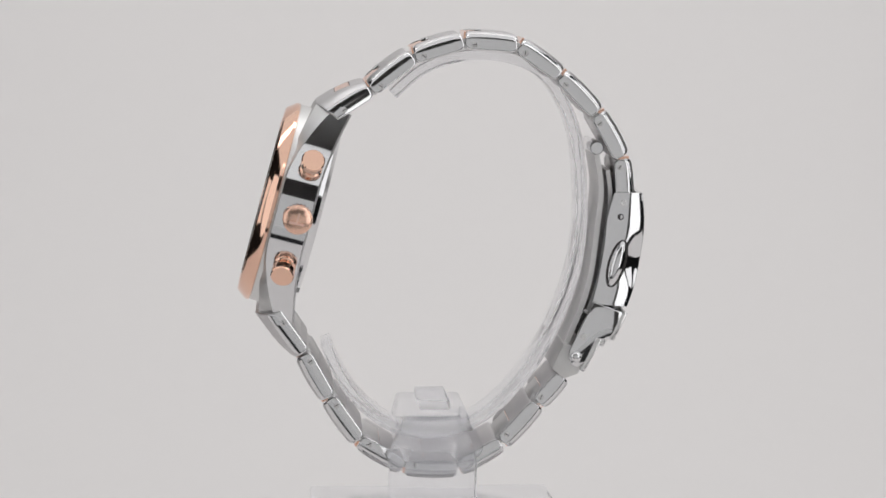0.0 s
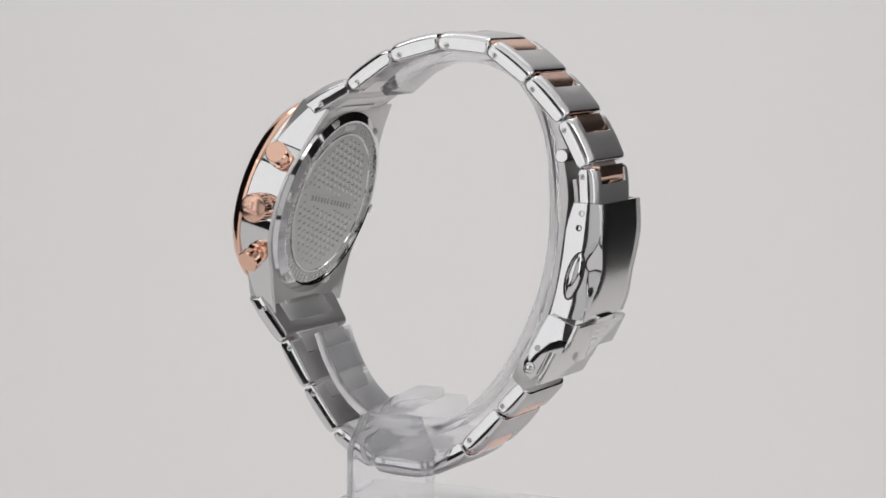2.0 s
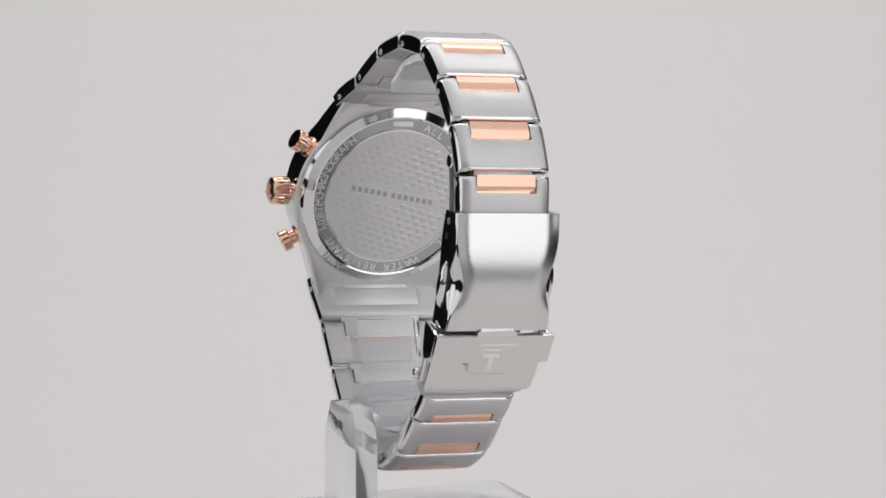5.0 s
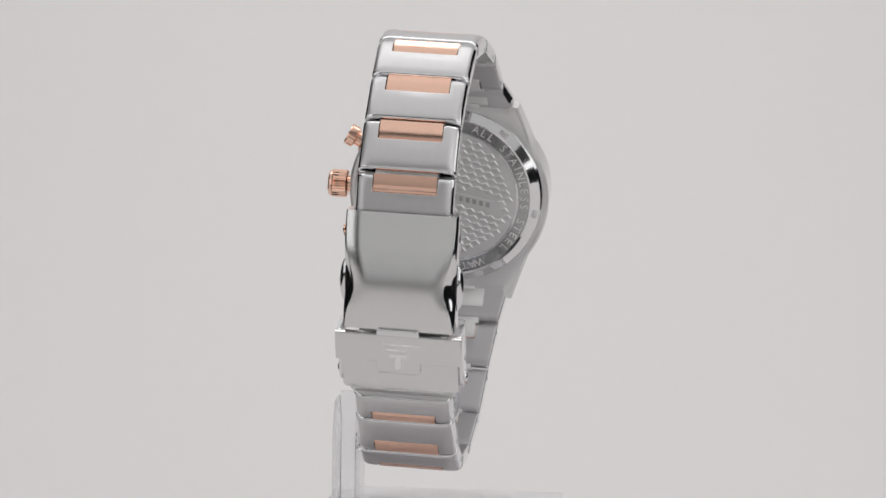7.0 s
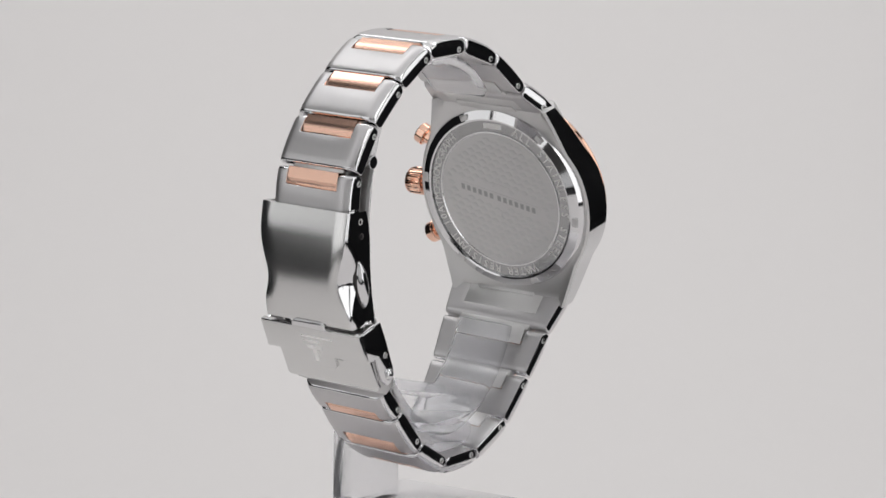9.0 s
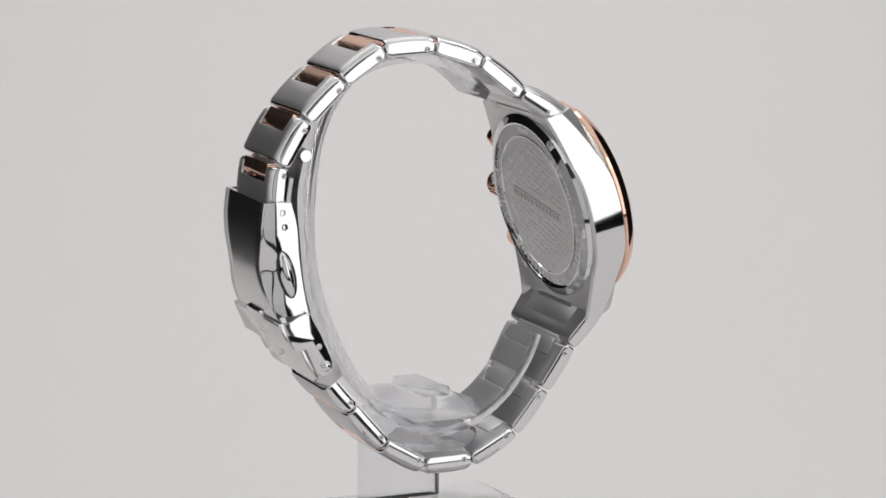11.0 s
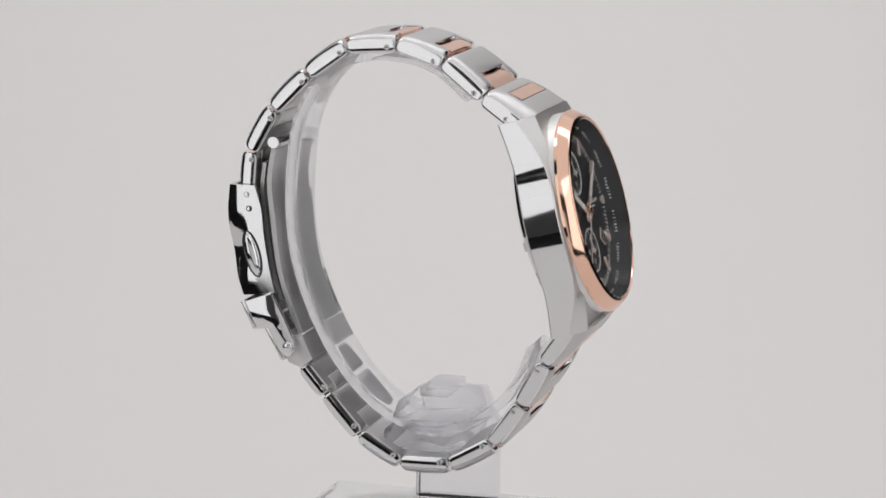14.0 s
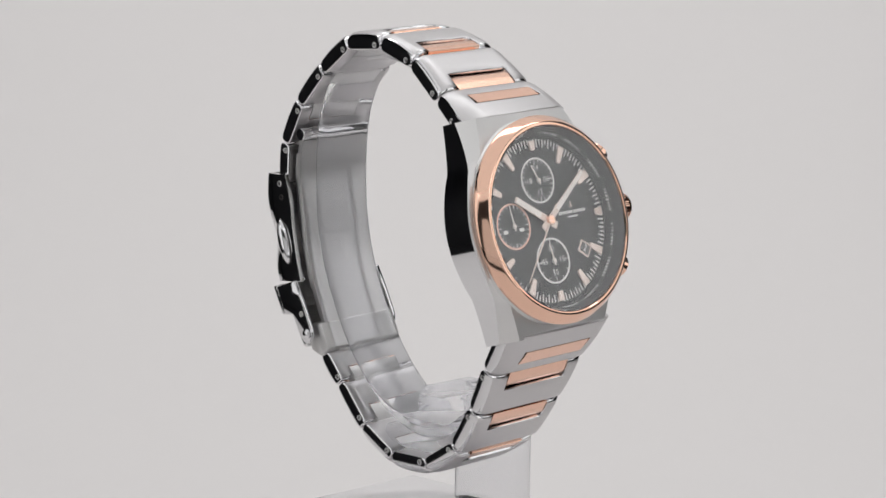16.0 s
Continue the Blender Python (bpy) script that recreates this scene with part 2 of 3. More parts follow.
def coined_lozenge():
    """One low raised lozenge with a flat top, its base at z = 0 and its top facing down."""
    corners = ((-1.05, 0), (0, -0.62), (1.05, 0), (0, 0.62))
    bm = bmesh.new()
    lo = [bm.verts.new((x, y, 0)) for x, y in corners]
    hi = [bm.verts.new((x * 0.72, y * 0.72, -0.11)) for x, y in corners]
    bm.faces.new(hi)
    for k in range(4):
        bm.faces.new([lo[k], lo[(k + 1) % 4], hi[(k + 1) % 4], hi[k]])
    return mesh_from("lozenge", bm, [HATCH_STEEL], None, 5)


part("hatched_disc", lathe([(0, -8.42), (14.3, -8.42), (14.3, -8.36), (0, -8.36)], 96), SATIN, back, "satin centre disc with coined lozenges", angle=5)
lozenge = coined_lozenge()
ROWS = Matrix.Rotation(0.3, 4, "Z")
for i in range(-8, 9):
    for j in range(-12, 13):
        p = ROWS @ Vector((i * 2.2 + (1.1 if j % 2 else 0), j * 1.3, -8.42))
        if math.hypot(p.x, p.y) < 13.4 and (abs(p.y - 0.18 * p.x - 0.2) > 1.9 or abs(p.x) > 10.6):
            part("lozenge", lozenge, HATCH_STEEL, back, at=Matrix.Translation(p) @ ROWS)
FLIP = Matrix.Rotation(math.pi, 4, "Y")
for word, mid, step in (("ALL STAINLESS STEEL", 14, 6.2), ("WATER RESISTANT 10ATM", 240, 5.5), ("CHRONOGRAPH", 156, 5.0)):
    bm = arc_word(word, 15.95, mid, 2.35, step)
    bmesh.ops.transform(bm, matrix=Matrix.Translation((0, 0, -8.40)) @ FLIP, verts=bm.verts)
    part("engraved_lettering", bm, ENGRAVED, back, "light engraved lettering")
part("engraved_mark", prism([(-2.2, 15.4), (2.2, 15.4), (2.2, 16.5), (-2.2, 16.5)], -8.40, -8.36, 2, 0), ENGRAVED, back)
for x, y, w, h in ((0, 0.2, 19, 2.0), (-1.0, 2.6, 3.4, 0.9), (0.5, -3.0, 1.5, 1.3)):
    c, s = math.cos(0.18), math.sin(0.18)
    poly = [(x + c * a - s * b, y + s * a + c * b) for a, b in ((-w / 2, -h / 2), (w / 2, -h / 2), (w / 2, h / 2), (-w / 2, h / 2))]
    part("engraved_mark", prism(poly, -8.56, -8.40, 2, 0), SATIN, back)
for k in range(13):
    x = -8.4 + k * 1.4 + (0.5 if k > 6 else 0)
    y = 0.2 + 0.18 * x
    part("engraved_mark", prism([(x - 0.4, y - 0.62), (x + 0.4, y - 0.48), (x + 0.4, y + 0.62), (x - 0.4, y + 0.48)], -8.62, -8.56, 2, 0), GREY_STEEL, back)
for k in range(6):
    a = radians(60 * k + 8)
    bm = block(17.6, 19.0, -0.95, 0.95, -8.75, -7.6, 0.1)
    bmesh.ops.rotate(bm, cent=(0, 0, 0), matrix=Matrix.Rotation(a, 3, "Z"), verts=bm.verts)
    part("wrench_notch", bm, SATIN, back)

# dial
DIAL_Z = -1.7
dial = part("dial", lathe([(0, DIAL_Z), (16.2, DIAL_Z), (16.2, DIAL_Z - 0.5), (0, DIAL_Z - 0.5)], 96), DIAL_BLACK, case, "charcoal black chronograph dial")


def flat(poly, z0=0.0, z1=0.04):
    return prism(poly, DIAL_Z + z0, DIAL_Z + z1, 2, 0)


def ray_bar(angle, r0, r1, w0, w1, z0=0.0, z1=0.04, centre=(0, 0)):
    a = radians(90 - angle)
    c, s = math.cos(a), math.sin(a)
    return flat([(centre[0] + c * r - s * w, centre[1] + s * r + c * w) for r, w in ((r0, -w0 / 2), (r1, -w1 / 2), (r1, w1 / 2), (r0, w0 / 2))], z0, z1)


def merge(bms):
    out = bmesh.new()
    for b in bms:
        me = bpy.data.meshes.new("piece")
        b.to_mesh(me)
        b.free()
        out.from_mesh(me)
        bpy.data.meshes.remove(me)
    return out


for h in range(12):
    short = h in (0, 3, 6, 9)
    if h == 9:
        bm = ray_bar(270, 14.6, 15.5, 0.9, 1.0, 0, 0.45)
    else:
        bm = ray_bar(30 * h, 13.6 if short else 12.1, 15.5, 1.2 if short else 0.95, 1.75, 0, 0.45)
    soften(bm, 0.1, 1)
    part("hour_marker", bm, MARKER, dial, "applied rose-tinted hour marker")
part("minute_track", merge([ray_bar(3 * k, 14.8 if k % 2 else 14.2, 15.8, 0.24, 0.28) for k in range(120) if k % 10]), WHITE_PRINT, dial)
# the scale on the sloping ring: its small figures read as bars
bits = []
rng = random.Random(4)
for k in range(150):
    if k % 10 > 6:
        continue
    a = 6 + k * 2.35
    bm = bmesh.new()
    bmesh.ops.create_cube(bm, size=1)
    bmesh.ops.scale(bm, vec=(0.10 + 0.18 * rng.random(), 0.5, 0.04), verts=bm.verts)
    bmesh.ops.transform(bm, matrix=Matrix.Rotation(radians(-a), 4, "Z") @ Matrix.Translation((0, 16.78, -0.40)) @ Matrix.Rotation(radians(63.4), 4, "X"), verts=bm.verts)
    bits.append(bm)
part("scale_figures", merge(bits), WHITE_PRINT, dial)


def subdial(x, y, r, mat, ticks, figures, pointer_angle, label):
    ring = part("subdial", lathe([(r - 0.17, DIAL_Z), (r - 0.17, DIAL_Z + 0.08), (r + 0.17, DIAL_Z + 0.08), (r + 0.17, DIAL_Z)], 64, None, (x, y, 0)), mat, dial, label)
    bars = [ray_bar(360 * k / ticks, r - (1.1 if k % (ticks // 4) == 0 else 0.75), r - 0.25, 0.19, 0.19, 0, 0.04, (x, y)) for k in range(ticks)]
    part("subdial_ticks", merge(bars), WHITE_PRINT, ring)
    for text, a in figures:
        q = radians(90 - a)
        bm = bmesh.new()
        add_mesh(bm, letters(text, 1.7), Matrix.Translation((x + 2.35 * math.cos(q), y + 2.35 * math.sin(q), DIAL_Z + 0.05)))
        part("subdial_figure", bm, WHITE_PRINT, ring)
    hub = lathe([(0, DIAL_Z + 0.6), (0.42, DIAL_Z + 0.55), (0.42, DIAL_Z + 0.1), (0, DIAL_Z + 0.1)], 24, None, (x, y, 0))
    bar = ray_bar(pointer_angle, -0.9, 3.3, 0.30, 0.20, 0.25, 0.4, (x, y))
    part("subdial_pointer", merge([hub, bar]), LUME, ring, "slim pale subdial pointer")


subdial(0, 7.85, 4.25, WHITE_PRINT, 24, (("24", 0), ("06", 90), ("12", 180), ("18", 270)), -24, "upper subdial with white ring")
subdial(-8.7, 0.0, 4.25, ROSE_PRINT, 24, (), -6, "side subdial with rose gold ring")
subdial(0, -7.75, 4.25, WHITE_PRINT, 12, (("60", 0), ("15", 90), ("30", 180), ("45", 270)), -8, "lower subdial with white ring")
for dx, dy in ((-2.3, -0.3), (2.0, -0.3)):
    part("printed_mark", flat([(-8.7 + dx - 0.6, dy - 0.9), (-8.7 + dx + 0.6, dy - 0.9), (-8.7 + dx + 0.6, dy - 0.2), (-8.7 + dx - 0.6, dy - 0.2)]), WHITE_PRINT, dial)

# printed marks right of the centre and the date window
for k in range(13):
    x = 3.9 + k * 0.56 + (0.22 if k > 6 else 0)
    part("printed_mark", flat([(x, 0.55), (x + 0.36, 0.55), (x + 0.36, 1.15), (x, 1.15)]), WHITE_PRINT, dial)
part("printed_mark", flat([(6.2, -0.2), (9.0, -0.2), (9.0, 0.1), (6.2, 0.1)]), WHITE_PRINT, dial)
part("printed_mark", flat([(7.0, 1.8), (8.2, 1.8), (8.2, 2.0), (7.75, 2.0), (7.75, 2.8), (7.2, 2.8), (7.2, 2.6), (7.45, 2.6), (7.45, 2.0), (7.0, 2.0)]), MARKER, dial)


def date_window():
    turn = Matrix.Translation((9.0, -6.6, 0)) @ Matrix.Rotation(radians(-36), 4, "Z")
    bm = prism([(-1.45, -1.25), (1.45, -1.25), (1.45, 1.25), (-1.45, 1.25)], DIAL_Z, DIAL_Z + 0.2, 2, 0)
    bmesh.ops.transform(bm, matrix=turn, verts=bm.verts)
    win = part("date_window", bm, MARKER, dial, "framed date window")
    bm = prism([(-1.15, -0.95), (1.15, -0.95), (1.15, 0.95), (-1.15, 0.95)], DIAL_Z + 0.2, DIAL_Z + 0.22, 2, 0)
    bmesh.ops.transform(bm, matrix=turn, verts=bm.verts)
    part("date_disc", bm, DIAL_BLACK, win)
    bm = bmesh.new()
    add_mesh(bm, letters("2", 1.9), turn @ Matrix.Translation((0, 0, DIAL_Z + 0.24)))
    part("date_figure", bm, WHITE_PRINT, win)


date_window()


def pointer(name, angle, r0, r1, w0, w1, z, mat, label):
    bm = ray_bar(angle, r0, r1, w0, w1, z, z + 0.22)
    soften(bm, 0.06, 1)
    return part(name, bm, mat, dial, label)


hour = pointer("hour_pointer", 303, -2.4, 9.2, 1.5, 1.25, 0.75, MARKER, "rose gold hour pointer with pale inlay")
part("inlay", ray_bar(303, 2.2, 8.9, 1.1, 0.9, 0.96, 1.02), LUME, hour)
minute = pointer("minute_pointer", 54, -2.6, 14.0, 1.4, 1.0, 1.05, MARKER, "rose gold minute pointer with pale inlay")
part("inlay", ray_bar(54, 3.0, 13.7, 1.0, 0.7, 1.26, 1.32), LUME, minute)
pointer("second_pointer", 219, -3.6, 14.2, 0.45, 0.18, 1.4, MARKER, "slim rose gold second pointer")
part("pointer_hub", lathe([(0, DIAL_Z + 1.9), (0.8, DIAL_Z + 1.85), (0.95, DIAL_Z + 1.7), (0.95, DIAL_Z + 0.1), (0, DIAL_Z + 0.1)], 32), ROSE, dial)

# crown and pushers
CROWN_Z = -4.9


def radial(angle, r, y_shift=0.0):
    """A pose on the case's flank whose z axis points out along that angle (0: three o'clock)."""
    a = radians(angle)
    out = Vector((math.cos(a), math.sin(a), 0))
    m = Matrix((Vector((0, 0, 1)), out.cross(Vector((0, 0, 1))), out)).transposed().to_4x4()
    m.translation = out * r + Vector((0, y_shift, CROWN_Z))
    return m


def crown_wave(k):
    return 1.0 if k % 4 < 2 else 0.93


crown = part("crown", lathe([(0, -1.5), (1.6, -1.5), (1.6, 0.2), (2.4, 0.25)], 96), ROSE, case, "fluted rose gold crown", radial(0, 21.3, 0.1))
bm = lathe([(2.4, 0.3), (2.85, 0.5), (2.9, 0.9), (2.9, 3.3), (2.7, 3.7)], 96, None, (0, 0, 0), crown_wave)
part("fluted_rim", bm, ROSE, crown, angle=20)
part("crown_cap", lathe([(2.85, 3.45), (2.75, 3.95), (2.4, 4.25), (0, 4.4)], 64), ROSE_BRUSHED, crown)
part("emblem", merge([prism([(-0.15, -1.3), (0.2, -1.3), (0.2, 0.5), (-0.15, 0.5)], 4.3, 4.62, 2, 0), prism([(-1.5, 0.5), (1.5, 0.5), (1.5, 0.95), (-1.5, 0.95)], 4.28, 4.62, 2, 0)]), ROSE_PRINT, crown)
PUSHER = [(0, -2.0), (1.5, -2.0), (1.5, 0.2), (2.1, 0.35), (2.2, 0.6), (2.2, 1.1), (2.05, 1.3), (1.5, 1.45), (1.5, 2.6), (2.05, 2.75), (2.25, 2.95), (2.25, 4.5), (2.05, 4.75), (0, 4.8)]
for a in (28, -28):
    pusher = part("pusher", lathe(PUSHER, 64), ROSE, case, "cylindrical rose gold chronograph pusher", radial(a, 19.8))

# ---- bracelet ----
UPPER = [(36.5, 15.0), (35.8, 23.8), (30.9, 32.4), (23.6, 39.7), (15.4, 45.5), (4.9, 46.2), (-4.8, 43.2), (-13.1, 36.8), (-19.8, 32.6)]
UPPER_HALF = [9.15, 9.15, 9.15, 9.3, 9.6, 10.2, 11.0, 12.2, 14.0]
LOWER = [(25.0, -19.0), (20.1, -24.6), (13.1, -32.4), (4.4, -37.3), (-5.9, -37.0), (-14.8, -31.8), (-20.8, -23.3), (-25.8, -14.4), (-31.1, -6.9)]
LOWER_HALF = [9.4, 9.5, 9.75, 10.0, 10.3, 11.0, 11.8, 12.8, 14.2]
THICK = 2.7


LINK_RNG = random.Random(11)


def build_link(a, b, wa, wb, last):
    """One link from the joint a to the joint b, which lies nearer to the case."""
    pa, pb = Vector((a[0], 0, a[1])), Vector((b[0], 0, b[1]))
    u = (pb - pa).normalized()
    centre = (pa + pb) / 2
    w = u.cross(Vector((0, 1, 0)))
    if w.dot(centre - Vector((2, 0, 4))) < 0:
        w = -w
    v = w.cross(u)
    at = Matrix((u, v, w)).transposed().to_4x4()
    at.translation = centre
    length = (pb - pa).length - 0.42
    h = length / 2
    notch = 0.655
    start = h - (0.62 if last else 0.37) * length
    us = [-h, -h + 0.4, -h + 1.0, -h * 0.6, -h * 0.2, start, (start + h) / 2, h - 1.0, h - 0.4, h]
    us = sorted(set(round(x, 4) for x in us))
    cut = us.index(round(start, 4))
    lip = next((i for i, x in enumerate(us) if x > h - 0.19 * length), len(us))
    if last:
        us.insert(lip, h - 0.19 * length)
    ease = lambda x: 0.1 * max(0.0, x - h + 1.0) if last and x > 0 else max(0.0, (abs(x) - h + 1.0) / 1.0) ** 2
    half = lambda x: wa + (wb - wa) * (x + h) / (2 * h)
    vs = [-1.0, -0.95, -0.88, -0.77, -notch, 0.0, notch, 0.77, 0.88, 0.95, 1.0]
    bulge = 0.32
    near = lambda x: max(x + h, 0.0) / (2 * h) if last else 0.0

    def top(x, y):
        return THICK / 2 - bulge * (x / h) ** 2 - 0.3 * ease(x) + 1.3 * near(x) + 1.1 - (1.0 + 1.1 * near(x)) * (max(abs(y) / half(x) - 0.84 + 0.16 * near(x), 0) / (0.16 + 0.16 * near(x))) ** 1.4

    def keep(i, j):
        if 4 <= j <= 5 and i >= cut:
            return last and i >= lip
        return True

    bm = slab(us, vs, keep, top, lambda x, y: -THICK / 2 + 0.7 * ease(x), half)
    tilt, twist = LINK_RNG.uniform(-0.035, 0.035), LINK_RNG.uniform(-0.010, 0.010)
    flank = [e for e in bm.edges if min(abs(q.co.y) for q in e.verts) > 0.97 * half(e.verts[0].co.x) and abs(e.verts[0].co.z - e.verts[1].co.z) > 1.0]
    bmesh.ops.subdivide_edges(bm, edges=flank, cuts=5, use_grid_fill=True)
    for q in bm.verts:
        if abs(q.co.y) > 0.97 * half(q.co.x):
            q.co.y -= (1 if q.co.y > 0 else -1) * 0.13 * min((q.co.z / 1.4) ** 2, 1.6)
            q.co.y += (1 if q.co.y > 0 else -1) * q.co.z * tilt
        q.co.y += q.co.x * twist
        if last and q.co.x > h - 0.45:
            q.co.x += 0.8 + 0.62 * max(q.co.z, 0.0)
    soften(bm, 0.3, 2, 40)
    choose = lambda f: 0 if abs(f.normal.y) < (0.75 if last else 0.6) and (last or abs(f.normal.x) < 0.45) else 1
    link = part("end_link" if last else "link", bm, [BRUSHED, POLISHED], watch, "brushed steel link with polished flanks" if not last else "brushed steel end link at the case", LEAN @ at, choose, 32)
    end = h - 0.21 * length if last else h + 0.3
    ii = notch * half(start) - 0.12
    gap = 0.12 if last else 0.42
    fold = start + gap + 0.3 * (end - start - gap)
    rs = [start + gap, fold, (fold + end) / 2, end]
    bm = slab(rs, [-ii, -ii * 0.5, ii * 0.5, ii], lambda i, j: True, lambda x, y: top(min(x, h - 0.6), 0) - (0.04 if last else 0.2 + 0.5 * max(0.0, (fold - x) / (fold - start - gap))), lambda x, y: -0.1)
    soften(bm, 0.2, 2, 25)
    part("centre_insert", bm, [ROSE_BRUSHED, ROSE], link, "rose gold centre insert", None, lambda f: 0 if f.normal.z > 0.8 else 1, 32)
    bm = block(start - 0.02, start + gap + 0.3, -ii - 0.06, ii + 0.06, -THICK / 2 + 0.15, 0.75, 0)
    part("slot_floor", bm, ROSE, link)
    if last:
        bm = block(start - 0.3, end + 0.3, -ii - 0.5, ii + 0.5, -THICK / 2 - 0.03, -0.12, 0.02)
        part("centre_tab", block(h - 2.0, h + 1.2, -7.0, 7.0, -THICK / 2 - 0.3, 0.0, 0.12), SATIN, link, "satin steel tab joining the case")
    else:
        bm = block(start + 0.12, end - 0.1, -ii, ii, -THICK / 2 + 0.02, -0.12, 0.05)
    part("back_bar", bm, SATIN, link, "satin steel inner bar")
    pin_u = h - 0.17 * length
    for side in (-1, 1):
        y = side * half(pin_u)
        bm = lathe([(0, -0.5), (0.58, -0.5), (0.58, 0.02), (0.5, 0.1), (0.42, 0.02), (0, 0.02)], 20)
        bmesh.ops.rotate(bm, cent=(0, 0, 0), matrix=Matrix.Rotation(radians(-90 * side), 3, "X"), verts=bm.verts)
        bmesh.ops.translate(bm, vec=(pin_u, y, -0.3), verts=bm.verts)
        pin = part("pin", bm, SATIN, link)
        bm = block(-0.42, 0.42, -0.07, 0.07, -0.05, 0.06, 0)
        bmesh.ops.rotate(bm, cent=(0, 0, 0), matrix=Matrix.Rotation(0.5 + a[0], 3, "Z"), verts=bm.verts)
        bmesh.ops.rotate(bm, cent=(0, 0, 0), matrix=Matrix.Rotation(radians(-90 * side), 3, "X"), verts=bm.verts)
        bmesh.ops.translate(bm, vec=(pin_u, y, -0.3), verts=bm.verts)
        part("pin_slot", bm, DARK_SLOT, link)
    bm = block(-h - 0.75, -h + 0.6, -ii, ii, -THICK / 2 + 0.2, THICK / 2 - 0.75, 0.1)
    part("hinge_tongue", bm, SATIN, link)


for joints, halves in ((UPPER, UPPER_HALF), (LOWER, LOWER_HALF)):
    for k in range(len(joints) - 1):
        build_link(joints[k], joints[k + 1], halves[k], halves[k + 1], k == len(joints) - 2)

# ---- clasp ----
COVER_OUT = smooth_line([(40.0, 17.2), (40.5, 11.5), (40.1, 5.0), (39.0, -0.5), (37.4, -5.2)], 10)
COVER_IN = smooth_line([(34.6, 17.2), (33.3, 12.5), (32.7, 6.5), (31.6, 0.0), (30.5, -4.6)], 10)


def build_cover():
    rings = []
    n = len(COVER_OUT) - 1
    for k in range(n + 1):
        s = k / n
        o, i = COVER_OUT[k], COVER_IN[k]
        scoop = math.exp(-((s - 0.57) / 0.20) ** 2)
        wt = 10.15 - 1.75 * scoop
        wf = 10.35
        drop = 0.25 + 3.0 * scoop
        d = Vector((i[0] - o[0], i[1] - o[1]))
        depth = d.length
        d.normalize()
        at = lambda w, v: (o[0] + d.x * w, v, o[1] + d.y * w)
        out = [(0.0, 0.0), (0.0, wt * 0.7), (0.0, wt - 0.1), (0.08, wt)]
        for m in (0.33, 0.66, 1.0):
            out.append((0.08 + drop * m, wt + (wf - wt) * (1 - math.cos(m * math.pi / 2))))
        out += [(depth * 0.6, wf + 0.06), (depth, wf), (depth, wf - 0.9), (max(drop, 0.95) + 0.4, wf - 1.0 - 0.3 * scoop), (0.95, wt - 1.0), (0.95, 0.0)]
        ring = [at(w, v) for w, v in out] + [at(w, -v) for w, v in reversed(out[1:-1])]
        rings.append(ring)
    bm = loft(rings)
    return part("clasp_cover", bm, [BRUSHED_Z, POLISHED], watch, "curved brushed steel clasp cover with polished scooped flanks", LEAN, lambda f: 0 if abs(f.normal.y) < 0.25 else 1, 50)


cover = build_cover()
for side in (-1, 1):
    bm = bmesh.new()
    bmesh.ops.create_uvsphere(bm, u_segments=32, v_segments=16, radius=1)
    bmesh.ops.scale(bm, vec=(1.45, 1.4, 4.7), verts=bm.verts)
    for v in bm.verts:
        v.co.x *= 1 - 0.25 * (v.co.z / 5.1) ** 2
    bmesh.ops.rotate(bm, cent=(0, 0, 0), matrix=Matrix.Rotation(radians(15), 3, "Y"), verts=bm.verts)
    bmesh.ops.translate(bm, vec=(35.2, side * 10.3, 3.3), verts=bm.verts)
    part("push_button", bm, POLISHED, cover, "polished oval push button")
    bm = bmesh.new()
    bmesh.ops.create_uvsphere(bm, u_segments=32, v_segments=16, radius=1)
    bmesh.ops.scale(bm, vec=(1.85, 0.32, 5.15), verts=bm.verts)
    bmesh.ops.rotate(bm, cent=(0, 0, 0), matrix=Matrix.Rotation(radians(15), 3, "Y"), verts=bm.verts)
    bmesh.ops.translate(bm, vec=(35.2, side * 10.3, 3.3), verts=bm.verts)
    part("button_recess", bm, DARK_SLOT, cover, "dark gap round the push button")
    for x, z, mat in ((36.3, 15.3, SATIN), (35.8, 12.5, DARK_SLOT)):
        bm = lathe([(0, -0.4), (0.62, -0.4), (0.62, 0.06), (0.5, 0.1), (0.4, 0.03), (0, 0.03)], 20)
        bmesh.ops.rotate(bm, cent=(0, 0, 0), matrix=Matrix.Rotation(radians(-90 * side), 3, "X"), verts=bm.verts)
        bmesh.ops.translate(bm, vec=(x, side * 10.37, z), verts=bm.verts)
        part("pin", bm, mat, cover)


def plate_frame(a, b):
    """A frame whose x runs across, y up the plate from b to a, z outward."""
    up = Vector((a[0] - b[0], 0, a[1] - b[1])).normalized()
    out = Vector((up.z, 0, -up.x))
    across = up.cross(out)
    m = Matrix((across, up, out)).transposed().to_4x4()
    m.translation = ((a[0] + b[0]) / 2, 0, (a[1] + b[1]) / 2)
    return m


